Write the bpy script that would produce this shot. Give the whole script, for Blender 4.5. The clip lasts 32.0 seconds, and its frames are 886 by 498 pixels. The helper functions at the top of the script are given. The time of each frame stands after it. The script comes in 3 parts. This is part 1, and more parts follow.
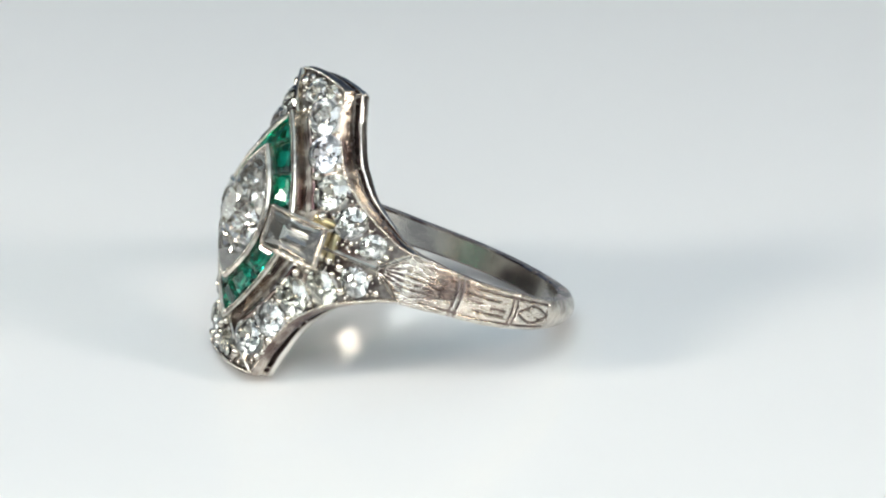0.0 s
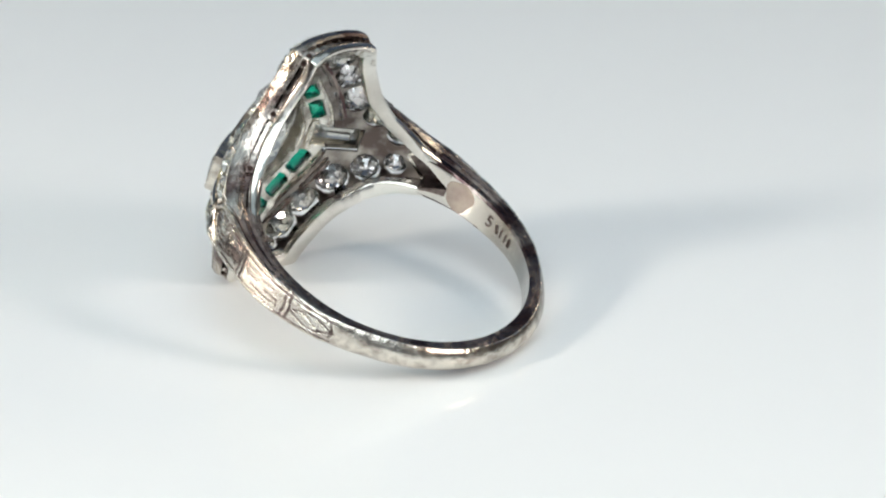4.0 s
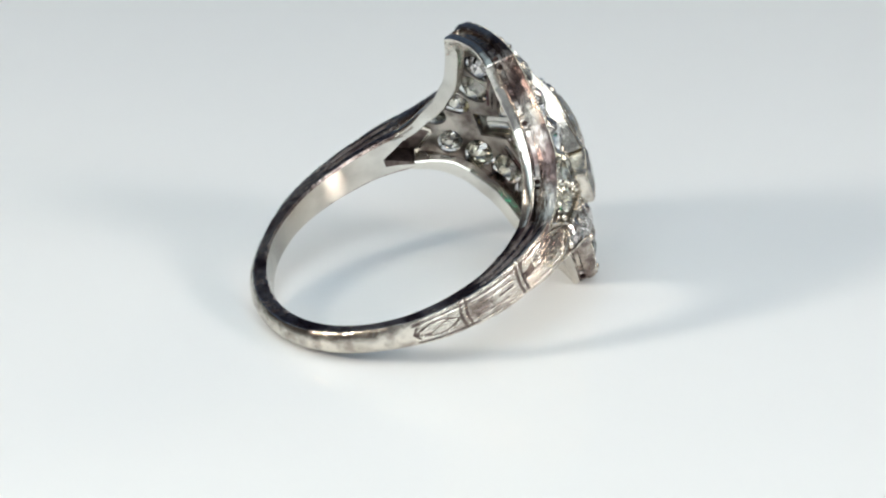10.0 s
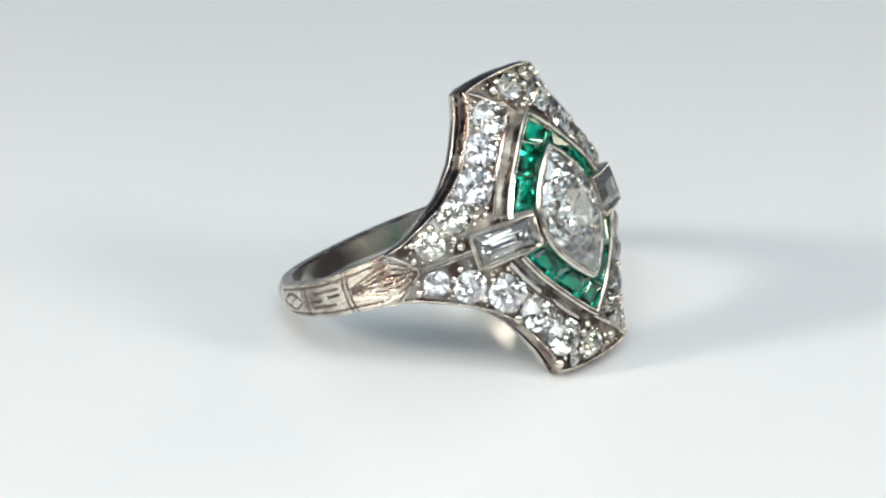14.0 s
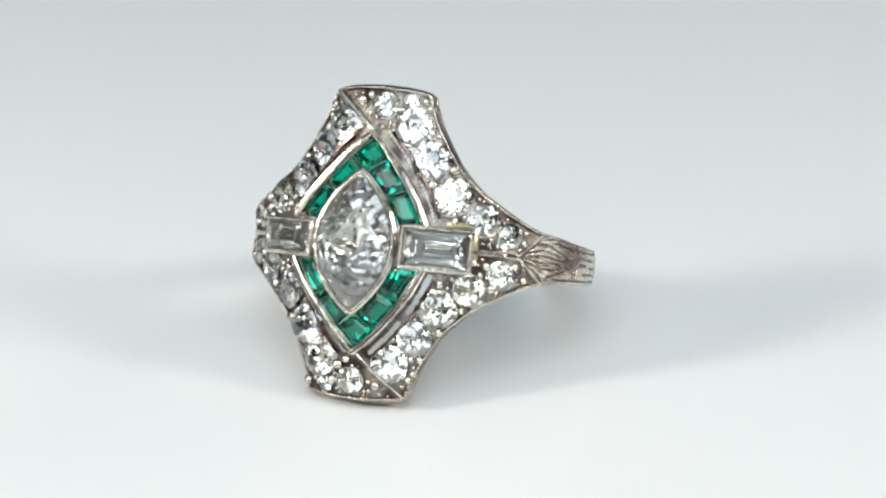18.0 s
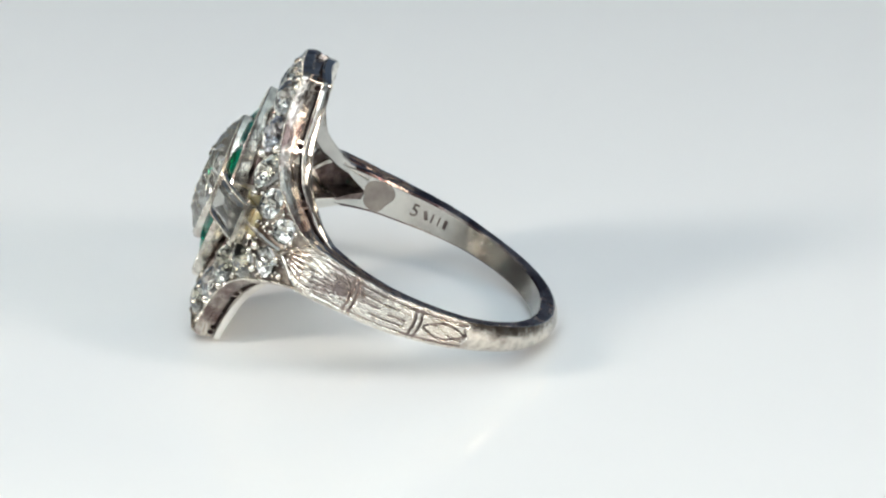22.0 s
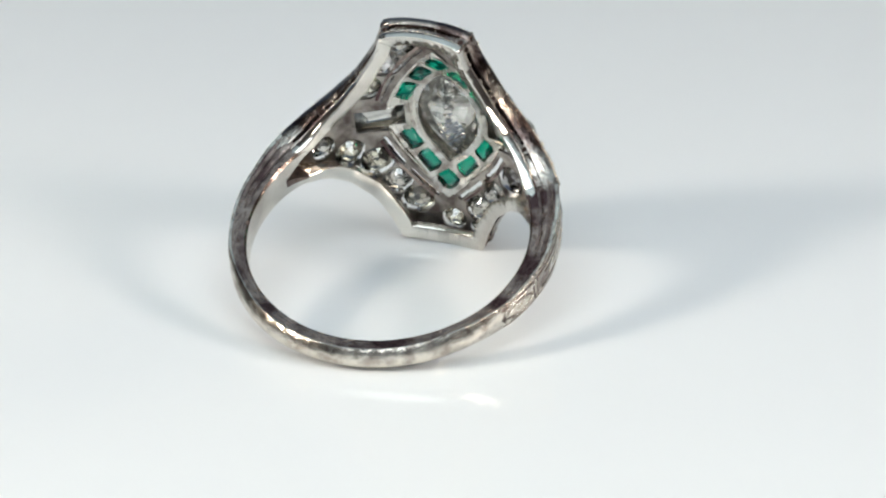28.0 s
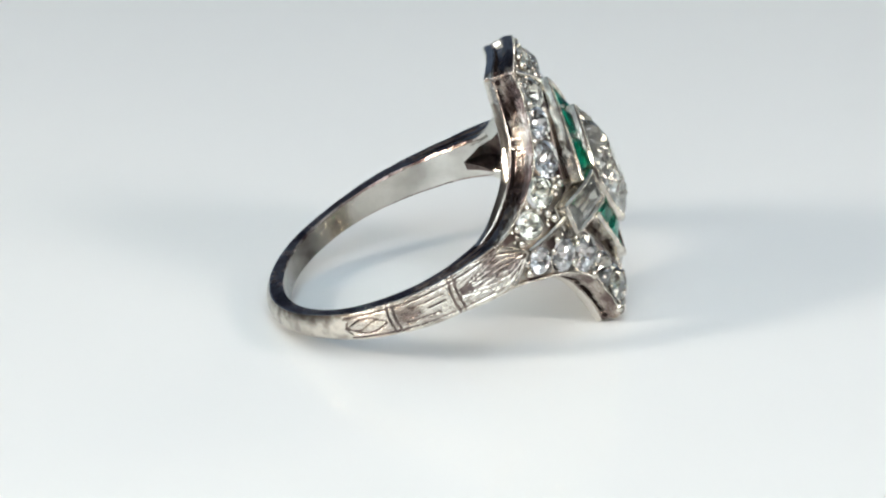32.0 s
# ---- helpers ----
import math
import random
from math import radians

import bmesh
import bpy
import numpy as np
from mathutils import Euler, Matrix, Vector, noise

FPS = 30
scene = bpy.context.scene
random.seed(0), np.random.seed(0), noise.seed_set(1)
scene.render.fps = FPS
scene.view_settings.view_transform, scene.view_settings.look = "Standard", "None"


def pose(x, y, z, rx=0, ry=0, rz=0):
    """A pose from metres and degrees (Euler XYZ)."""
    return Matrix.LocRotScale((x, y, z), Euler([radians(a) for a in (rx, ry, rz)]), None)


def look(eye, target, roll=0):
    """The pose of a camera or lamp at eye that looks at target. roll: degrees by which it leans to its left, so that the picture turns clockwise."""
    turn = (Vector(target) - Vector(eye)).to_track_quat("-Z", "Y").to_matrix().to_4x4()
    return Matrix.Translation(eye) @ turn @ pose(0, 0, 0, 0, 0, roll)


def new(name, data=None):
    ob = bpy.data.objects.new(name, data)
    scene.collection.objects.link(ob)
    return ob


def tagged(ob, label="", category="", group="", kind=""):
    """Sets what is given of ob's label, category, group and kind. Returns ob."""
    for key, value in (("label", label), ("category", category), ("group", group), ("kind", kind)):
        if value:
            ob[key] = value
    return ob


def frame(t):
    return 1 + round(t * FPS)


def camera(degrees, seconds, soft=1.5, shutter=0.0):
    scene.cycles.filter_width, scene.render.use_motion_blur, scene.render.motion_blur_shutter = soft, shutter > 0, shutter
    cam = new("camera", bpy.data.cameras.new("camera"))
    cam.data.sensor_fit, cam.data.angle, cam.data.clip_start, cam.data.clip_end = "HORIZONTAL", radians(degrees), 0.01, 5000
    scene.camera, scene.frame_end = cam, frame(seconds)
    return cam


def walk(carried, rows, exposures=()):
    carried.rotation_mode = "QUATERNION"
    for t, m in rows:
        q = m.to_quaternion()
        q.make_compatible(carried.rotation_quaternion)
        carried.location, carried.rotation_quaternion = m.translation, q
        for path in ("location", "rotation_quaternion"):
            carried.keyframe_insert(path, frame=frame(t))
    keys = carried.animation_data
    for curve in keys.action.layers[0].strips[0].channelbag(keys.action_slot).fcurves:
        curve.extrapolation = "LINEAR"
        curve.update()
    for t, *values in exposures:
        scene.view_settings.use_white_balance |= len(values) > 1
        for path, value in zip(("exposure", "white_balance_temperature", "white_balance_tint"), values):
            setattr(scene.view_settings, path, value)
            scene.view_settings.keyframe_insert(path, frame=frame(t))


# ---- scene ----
from mathutils.geometry import delaunay_2d_cdt

SECONDS = 32.0
PERIOD = 20.325          # one turn of the turning plate, clockwise seen from above
EYE = (0.0, -0.152, 0.06805)
YAW, PITCH, ROLL = radians(0.6805), radians(-22.7365), -0.087
AIM = (EYE[0] + math.sin(YAW) * math.cos(PITCH), EYE[1] + math.cos(YAW) * math.cos(PITCH), EYE[2] + math.sin(PITCH))
cam = camera(17.339, SECONDS, soft=2.15)
walk(cam, [(0.0, look(EYE, AIM, ROLL)), (SECONDS, look(EYE, AIM, ROLL))],
     exposures=[(0.0, 0.0), (SECONDS, 0.0)])

# ---- world and lamps ----
world = bpy.data.worlds.new("room")
scene.world = world
world.use_nodes = True
wn = world.node_tree.nodes
wn["Background"].inputs[0].default_value = (0.55, 0.62, 0.68, 1)
wn["Background"].inputs[1].default_value = 0.2


def area_lamp(name, eye, target, size, watts, colour):
    data = bpy.data.lights.new(name, "AREA")
    data.shape, data.size, data.energy, data.color = "DISK", size, watts, colour
    ob = new(name, data)
    ob.matrix_world = look(eye, target)
    return ob


area_lamp("lamp_a", (-0.24, -0.10, 0.13), (0, 0, 0.005), 0.055, 0.53, (1.0, 0.92, 0.80))
area_lamp("lamp_b", (0.23, -0.13, 0.14), (0, 0, 0.005), 0.07, 0.40, (1.0, 0.92, 0.82))
area_lamp("lamp_d", (0.30, 0.215, 0.20), (0, 0, 0.005), 0.10, 0.19, (1.0, 0.90, 0.74))
area_lamp("lamp_c", (-0.02, -0.27, 0.28), (0, -0.03, 0.0), 0.34, 0.95, (0.875, 0.97, 1.025))
# added overhead fill, no known source; lifts the table and the stones
overhead_fill = area_lamp("overhead_fill", (0.0, -0.50, 1.45), (0.0, -0.499, 0.0), 2.0, 8.2, (0.73, 0.935, 1.05))
overhead_fill.data.shape = "RECTANGLE"
overhead_fill.data.size_y = 2.5
# added fill behind the camera, in an invented opening, to brighten the diamonds
back_fill = area_lamp("fill_behind_camera", (0.0, -1.79, 0.55), (0.0, 0.0, 0.55), 2.25, 1.2, (0.90, 0.96, 1.02))
back_fill.data.shape = "RECTANGLE"
back_fill.data.size_y = 1.2


# ---- materials ----
def material(name, base, rough, metal=0.0, **more):
    mat = bpy.data.materials.new(name)
    mat.use_nodes = True
    b = mat.node_tree.nodes["Principled BSDF"]
    b.inputs["Base Color"].default_value = (*base, 1)
    b.inputs["Roughness"].default_value = rough
    b.inputs["Metallic"].default_value = metal
    for key, value in more.items():
        b.inputs[key.replace("_", " ")].default_value = value
    return mat


def noise_node(mat, scale, detail=4.0, coords="Object"):
    nt = mat.node_tree
    tc = nt.nodes.new("ShaderNodeTexCoord")
    n = nt.nodes.new("ShaderNodeTexNoise")
    n.inputs["Scale"].default_value, n.inputs["Detail"].default_value = scale, detail
    nt.links.new(tc.outputs[coords], n.inputs["Vector"])
    return n


def vary(mat, scale, socket, low, high, detail=4.0):
    nt = mat.node_tree
    n = noise_node(mat, scale, detail)
    r = nt.nodes.new("ShaderNodeMapRange")
    r.inputs["From Min"].default_value, r.inputs["From Max"].default_value = 0.3, 0.7
    r.inputs["To Min"].default_value, r.inputs["To Max"].default_value = low, high
    nt.links.new(n.outputs["Fac"], r.inputs["Value"])
    nt.links.new(r.outputs["Result"], nt.nodes["Principled BSDF"].inputs[socket])


def tint(mat, scale, a, b, detail=4.0, low=0.35, high=0.65):
    nt = mat.node_tree
    n = noise_node(mat, scale, detail)
    ramp = nt.nodes.new("ShaderNodeValToRGB")
    ramp.color_ramp.elements[0].position, ramp.color_ramp.elements[1].position = low, high
    ramp.color_ramp.elements[0].color, ramp.color_ramp.elements[1].color = (*a, 1), (*b, 1)
    nt.links.new(n.outputs["Fac"], ramp.inputs["Fac"])
    nt.links.new(ramp.outputs["Color"], nt.nodes["Principled BSDF"].inputs["Base Color"])


def relief(mat, scale, distance, strength=0.5, detail=5.0):
    nt = mat.node_tree
    n = noise_node(mat, scale, detail)
    b = nt.nodes.new("ShaderNodeBump")
    b.inputs["Distance"].default_value, b.inputs["Strength"].default_value = distance, strength
    nt.links.new(n.outputs["Fac"], b.inputs["Height"])
    nt.links.new(b.outputs["Normal"], nt.nodes["Principled BSDF"].inputs["Normal"])


platinum = material("platinum", (0.60, 0.57, 0.54), 0.2, 1.0)
vary(platinum, 1400, "Roughness", 0.05, 0.22)
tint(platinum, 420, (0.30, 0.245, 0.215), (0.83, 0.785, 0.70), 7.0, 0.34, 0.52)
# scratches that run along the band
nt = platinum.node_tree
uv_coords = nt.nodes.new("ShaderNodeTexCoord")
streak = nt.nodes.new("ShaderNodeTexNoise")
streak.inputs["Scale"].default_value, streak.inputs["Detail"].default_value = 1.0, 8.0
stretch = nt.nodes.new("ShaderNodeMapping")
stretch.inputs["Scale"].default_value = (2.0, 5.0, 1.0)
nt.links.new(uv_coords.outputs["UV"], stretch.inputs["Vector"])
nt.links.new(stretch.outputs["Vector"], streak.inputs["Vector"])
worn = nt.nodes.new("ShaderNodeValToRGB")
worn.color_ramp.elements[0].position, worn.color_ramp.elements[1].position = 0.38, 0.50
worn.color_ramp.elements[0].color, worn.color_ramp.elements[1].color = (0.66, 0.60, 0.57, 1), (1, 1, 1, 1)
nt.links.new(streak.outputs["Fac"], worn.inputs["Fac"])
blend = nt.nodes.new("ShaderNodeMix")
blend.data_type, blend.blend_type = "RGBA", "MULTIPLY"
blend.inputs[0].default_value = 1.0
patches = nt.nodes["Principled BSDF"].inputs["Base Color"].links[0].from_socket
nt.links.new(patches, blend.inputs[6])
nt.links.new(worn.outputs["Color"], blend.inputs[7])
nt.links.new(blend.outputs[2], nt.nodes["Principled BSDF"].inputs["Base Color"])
dent = nt.nodes.new("ShaderNodeBump")
dent.inputs["Distance"].default_value, dent.inputs["Strength"].default_value = 0.00014, 0.7
nt.links.new(streak.outputs["Fac"], dent.inputs["Height"])
nt.links.new(dent.outputs["Normal"], nt.nodes["Principled BSDF"].inputs["Normal"])
# the unrubbed sides: brown tarnish, their colour darkened further to stand for dark reflections
aged_shaded = platinum.copy()
aged_shaded.name = "aged_shaded_platinum"
next(n for n in aged_shaded.node_tree.nodes if n.type == "BUMP").inputs["Strength"].default_value = 0.4
next(n for n in aged_shaded.node_tree.nodes if n.type == "MAP_RANGE").inputs["To Max"].default_value = 0.34
patch_ramp = next(n for n in aged_shaded.node_tree.nodes if n.type == "VALTORGB")
patch_ramp.color_ramp.elements[0].color, patch_ramp.color_ramp.elements[1].color = (0.11, 0.066, 0.066, 1), (0.47, 0.375, 0.325, 1)
patch_ramp.color_ramp.elements[0].position, patch_ramp.color_ramp.elements[1].position = 0.42, 0.60
edge_metal = aged_shaded.copy()
edge_metal.name = "edge_platinum"
patch_ramp = next(n for n in edge_metal.node_tree.nodes if n.type == "VALTORGB")
patch_ramp.color_ramp.elements[0].color, patch_ramp.color_ramp.elements[1].color = (0.16, 0.115, 0.105, 1), (0.66, 0.60, 0.53, 1)
polished = material("polished_platinum", (0.66, 0.63, 0.60), 0.14, 1.0)
vary(polished, 700, "Roughness", 0.10, 0.27)
tint(polished, 1300, (0.40, 0.35, 0.305), (0.74, 0.69, 0.61), 8.0, 0.34, 0.58)
relief(polished, 2200, 0.0001, 0.6, 9.0)
smooth = material("smooth_platinum", (0.68, 0.65, 0.60), 0.25, 1.0)
vary(smooth, 500, "Roughness", 0.10, 0.26)
tint(smooth, 260, (0.48, 0.445, 0.405), (0.82, 0.79, 0.73), 7.0, 0.30, 0.56)
relief(smooth, 900, 0.00005, 0.35, 6.0)
# tarnish in the engraved cuts; also paints the shade of the V recess
tarnish_shade = material("tarnish_shade_platinum", (0.20, 0.15, 0.12), 0.45, 1.0)
tint(tarnish_shade, 1500, (0.10, 0.075, 0.07), (0.28, 0.225, 0.205))
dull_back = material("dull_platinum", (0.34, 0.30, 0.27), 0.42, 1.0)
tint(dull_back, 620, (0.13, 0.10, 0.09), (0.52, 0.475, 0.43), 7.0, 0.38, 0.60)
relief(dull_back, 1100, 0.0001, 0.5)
grimy = material("grimy_platinum", (0.5, 0.45, 0.42), 0.3, 1.0)
tint(grimy, 900, (0.10, 0.075, 0.07), (0.44, 0.41, 0.375), low=0.40, high=0.60)
vary(grimy, 1300, "Roughness", 0.28, 0.5)
relief(grimy, 900, 0.00012, 0.6)
seat_metal = material("cream_platinum", (0.70, 0.64, 0.50), 0.3, 1.0)
tint(seat_metal, 1100, (0.36, 0.31, 0.27), (0.78, 0.755, 0.70), low=0.36, high=0.54)
vary(seat_metal, 900, "Roughness", 0.2, 0.4)
# near-black colour that stands for the shade inside slots and holes
slot_shade = material("slot_shade", (0.035, 0.026, 0.022), 0.9, Specular_IOR_Level=0.1)
tint(slot_shade, 2000, (0.012, 0.007, 0.006), (0.04, 0.025, 0.022))
gold_solder = material("gold_solder", (0.76, 0.66, 0.40), 0.3, 1.0)
tint(gold_solder, 900, (0.58, 0.50, 0.30), (0.80, 0.72, 0.46))
relief(gold_solder, 1500, 0.0001, 0.5)
solder = material("solder", (0.42, 0.36, 0.32), 0.35, 1.0)
tint(solder, 900, (0.33, 0.28, 0.25), (0.47, 0.41, 0.36))
emerald_green = material("emerald", (0.006, 0.50, 0.33), 0.02, 0.0, IOR=1.58, Transmission_Weight=1.0)
own = emerald_green.node_tree.nodes.new("ShaderNodeObjectInfo")
body = emerald_green.node_tree.nodes.new("ShaderNodeValToRGB")
body.color_ramp.elements[0].color, body.color_ramp.elements[1].color = (0.004, 0.33, 0.22, 1), (0.006, 0.50, 0.30, 1)
emerald_green.node_tree.links.new(own.outputs["Random"], body.inputs["Fac"])
emerald_green.node_tree.links.new(body.outputs["Color"], emerald_green.node_tree.nodes["Principled BSDF"].inputs["Base Color"])
bright = material("bright_platinum", (0.80, 0.77, 0.70), 0.18, 1.0)
tint(bright, 1500, (0.46, 0.41, 0.36), (0.84, 0.79, 0.70), 7.0, 0.34, 0.56)
relief(bright, 2400, 0.00006, 0.5)
vary(bright, 900, "Roughness", 0.10, 0.26)
# a small diffuse white share, added to brighten the large stones' darks
whitened_diamond = material("whitened_diamond", (0.95, 0.94, 0.88), 0.0, 0.0, IOR=2.417, Transmission_Weight=0.95)
diamond = material("diamond", (1, 1, 1), 0.0, 0.0, IOR=2.417, Transmission_Weight=1.0)
# old stones' faint brown, yellow or violet tints; these also stand for coloured glints
own = diamond.node_tree.nodes.new("ShaderNodeObjectInfo")
body = diamond.node_tree.nodes.new("ShaderNodeValToRGB")
body.color_ramp.elements[0].color, body.color_ramp.elements[1].color = (0.94, 0.88, 0.70, 1), (0.88, 0.84, 0.84, 1)
middle = body.color_ramp.elements.new(0.5)
middle.color = (0.93, 0.89, 0.78, 1)
diamond.node_tree.links.new(own.outputs["Random"], body.inputs["Fac"])
diamond.node_tree.links.new(body.outputs["Color"], diamond.node_tree.nodes["Principled BSDF"].inputs["Base Color"])
gloss_white = material("gloss_white", (0.80, 0.81, 0.81), 0.10, 0.0, IOR=1.42)
tint(gloss_white, 9, (0.79, 0.80, 0.805), (0.82, 0.825, 0.82))
floor_wood = material("floor_wood", (0.45, 0.38, 0.31), 0.5)
tint(floor_wood, 4, (0.42, 0.35, 0.28), (0.48, 0.41, 0.34))
wall_brown = material("wall_brown", (0.20, 0.16, 0.15), 0.8)
tint(wall_brown, 3, (0.18, 0.14, 0.13), (0.23, 0.185, 0.17))
ceiling_white = material("ceiling_white", (0.75, 0.75, 0.74), 0.9)
tint(ceiling_white, 3, (0.72, 0.72, 0.71), (0.77, 0.77, 0.76))
wall_grey = material("wall_grey", (0.33, 0.41, 0.60), 0.8)
tint(wall_grey, 3, (0.31, 0.39, 0.58), (0.35, 0.43, 0.62))


# ---- mesh helpers ----
def finish(name, bm, mat, smooth=None):
    bmesh.ops.recalc_face_normals(bm, faces=bm.faces)
    me = bpy.data.meshes.new(name)
    bm.to_mesh(me)
    bm.free()
    me.materials.append(mat)
    if smooth is not None:
        me.shade_smooth()
        me.set_sharp_from_angle(angle=radians(smooth))
    return me


def part(name, bm, mat, parent, label="", smooth=None):
    ob = new(name, finish(name, bm, mat, smooth))
    ob.parent = parent
    return tagged(ob, label)


# ---- table and room ----
def slab(name, x0, x1, y0, y1, z0, z1, mat, label, category):
    bm = bmesh.new()
    bmesh.ops.create_cube(bm, size=1.0)
    for v in bm.verts:
        v.co = Vector(((x0 + x1) / 2 + v.co.x * (x1 - x0), (y0 + y1) / 2 + v.co.y * (y1 - y0), (z0 + z1) / 2 + v.co.z * (z1 - z0)))
    bmesh.ops.bevel(bm, geom=bm.edges[:], offset=0.002, segments=2, affect="EDGES")
    ob = new(name, finish(name, bm, mat, 40))
    return tagged(ob, label, category, kind="structure")


table_top = slab("ground", -0.74, 0.74, -0.6, 0.8, -0.03, 0.00012, gloss_white, "glossy white smooth display table top", "table")
for x, y in ((-0.66, -0.52), (0.66, -0.52), (-0.66, 0.72), (0.66, 0.72)):
    bm = bmesh.new()
    bmesh.ops.create_cone(bm, cap_ends=True, segments=20, radius1=0.022, radius2=0.028, depth=0.72, matrix=Matrix.Translation((x, y, -0.39)))
    part("table_leg", bm, ceiling_white, table_top, "", 40)
slab("wall_back", -1.27, 1.27, 1.2, 1.22, -0.75, 1.65, wall_grey, "plain blue-grey painted wall behind the table", "wall")
for x0, x1, z0, z1 in ((-1.27, -1.15, -0.75, 1.65), (1.15, 1.27, -0.75, 1.65), (-1.15, 1.15, -0.75, -0.05), (-1.15, 1.15, 1.15, 1.65)):
    slab("wall_front", x0, x1, -1.92, -1.8, z0, z1, ceiling_white, "plain white painted wall around the fill light, out of view", "wall")
# invented window, out of view: it only frames the fill light
window = tagged(new("fill_opening_1"), "white frame around the added fill light, out of view", "window", kind="structure")
for x0, x1, z0, z1 in ((-1.15, -1.1, -0.05, 1.15), (1.1, 1.15, -0.05, 1.15), (-1.1, 1.1, -0.05, 0.0), (-1.1, 1.1, 1.1, 1.15)):
    bm = bmesh.new()
    bmesh.ops.create_cube(bm, size=1.0, matrix=Matrix.Translation(((x0 + x1) / 2, -1.87, (z0 + z1) / 2)) @ Matrix.Diagonal((x1 - x0, 0.05, z1 - z0, 1)))
    part("fill_frame", bm, ceiling_white, window)
# unseen side walls, added and kept dark for contrast in metal and stones
slab("wall_left", -1.27, -1.25, -1.8, 1.2, -0.75, 1.65, wall_brown, "plain dark brown wall out of view, toned for dark reflections", "wall")
slab("wall_right", 1.25, 1.27, -1.8, 1.2, -0.75, 1.65, wall_brown, "plain dark brown wall out of view, toned for dark reflections", "wall")
slab("ceiling", -1.27, 1.27, -1.8, 1.2, 1.65, 1.67, ceiling_white, "plain white painted ceiling", "ceiling")
slab("floor", -1.27, 1.27, -1.8, 1.2, -0.77, -0.75, floor_wood, "pale brown wooden floor", "floor")

# ---- the ring: its own frame ----
# x across the head, u along the head, n outwards from the head; all in millimetres
EX, EU, EN = Vector((0.99446, -0.08772, 0.0579)), Vector((-0.01871, 0.39435, 0.91877)), Vector((-0.10343, -0.91476, 0.39053))
SEAT = Vector((0.505, -8.007, 7.96))


def place(x, u, n):
    return (SEAT + EX * x + EU * u + EN * n) * 0.001


# outer profile of head and band, right half, front to rear
HALF = [(0, 1.75), (1.6, 1.68), (3.2, 1.36), (4.6, 0.84), (5.75, 0.24), (6.75, -0.58), (7.7, -1.72), (8.52, -3.1), (9.1, -4.65), (9.42, -6.25), (9.47, -8.0),
        (9.15, -10.0), (8.3, -12.3), (6.9, -14.5), (4.9, -16.3), (2.5, -17.4), (0, -17.75)]
LOOP = HALF + [(-x, n) for x, n in HALF[-2:0:-1]]


def dense_profile(steps=40):
    pts, k = [], len(LOOP)
    for i in range(k):
        p0, p1, p2, p3 = (np.array(LOOP[(i + j) % k], float) for j in (-1, 0, 1, 2))
        for a in np.linspace(0, 1, steps, endpoint=False):
            pts.append(0.5 * (2 * p1 + (p2 - p0) * a + (2 * p0 - 5 * p1 + 4 * p2 - p3) * a * a + (3 * p1 - p0 - 3 * p2 + p3) * a ** 3))
    return np.array(pts)


PROFILE = dense_profile()
STEP = np.linalg.norm(np.roll(PROFILE, -1, 0) - PROFILE, axis=1)
ARC = np.concatenate([[0], np.cumsum(STEP)])
WHOLE = ARC[-1]
CLOSED = np.vstack([PROFILE, PROFILE[:1]])
BORE, BORE_N = 8.1, -8.42


def profile(s):
    s = s % WHOLE
    return float(np.interp(s, ARC, CLOSED[:, 0])), float(np.interp(s, ARC, CLOSED[:, 1]))


def normal(s):
    a, b = profile(s - 0.15), profile(s + 0.15)
    tx, tn = b[0] - a[0], b[1] - a[1]
    r = math.hypot(tx, tn)
    return -tn / r, tx / r


def drop(u):
    return 0.3 * (abs(u) / 8.2) ** 2.5


def ease(q):
    q = max(0.0, min(1.0, q))
    return q * q * (3 - 2 * q)


def edge_fall(s, u):
    """The head's face slopes down towards its outline."""
    k = min(s % WHOLE, WHOLE - s % WHOLE)
    if k > V_ARC:
        return 0.0
    gap = 0.0 if abs(u) >= half(k) else math.sqrt(float(np.min((OUTLINE[:, 0] - k) ** 2 + (OUTLINE[:, 1] - abs(u)) ** 2)))
    e = max(0.0, 1 - gap / 2.2)
    return 0.38 * e ** 1.4 * ease((V_ARC - k) / 3.4)


def sag(s):
    """The band hangs a little below the middle of the head."""
    k = min(s % WHOLE, WHOLE - s % WHOLE)
    return -0.24 * max(0.0, min(1.0, (k - V_ARC) / 5.0))


def at(s, u, d):
    """A point at arc s, height u and distance d off the head's curved face."""
    x, n = profile(s)
    u += sag(s)
    nx, nn = normal(s)
    x += 0.15 * max(0.0, min(1.0, (abs(u) - 1.0) / 3.0)) + 0.05 * x * max(0.0, min(1.0, (-u - 5.0) / 3.0))
    return place(x + nx * d, u, n + nn * d - drop(u) - edge_fall(s, u))


def depth(s):
    """Thickness from the outer profile to the finger hole."""
    x, n = profile(s)
    nx, nn = normal(s)
    b = x * nx + (n - BORE_N) * nn
    c = x * x + (n - BORE_N) ** 2 - BORE ** 2
    return b - math.sqrt(max(b * b - c, 0.0))


def arc_of(x):
    """The arc at which the head's face reaches x."""
    return math.copysign(float(np.interp(abs(x), PROFILE[:390, 0], ARC[:390])), x)


V_ARC = arc_of(8.5)
# half height of head and band along the arc
WIDTHS = [(0, 8.46), (1.4, 8.4), (2.74, 8.22), (3.0, 7.45), (3.3, 6.65), (3.67, 6.02), (4.13, 5.3), (4.78, 4.36), (5.53, 3.66), (6.42, 2.98), (7.8, 2.29),
          (9.3, 1.7), (V_ARC, 1.42), (V_ARC + 3, 1.15), (V_ARC + 7, 0.98), (V_ARC + 10, 0.83), (WHOLE / 2, 0.70)]


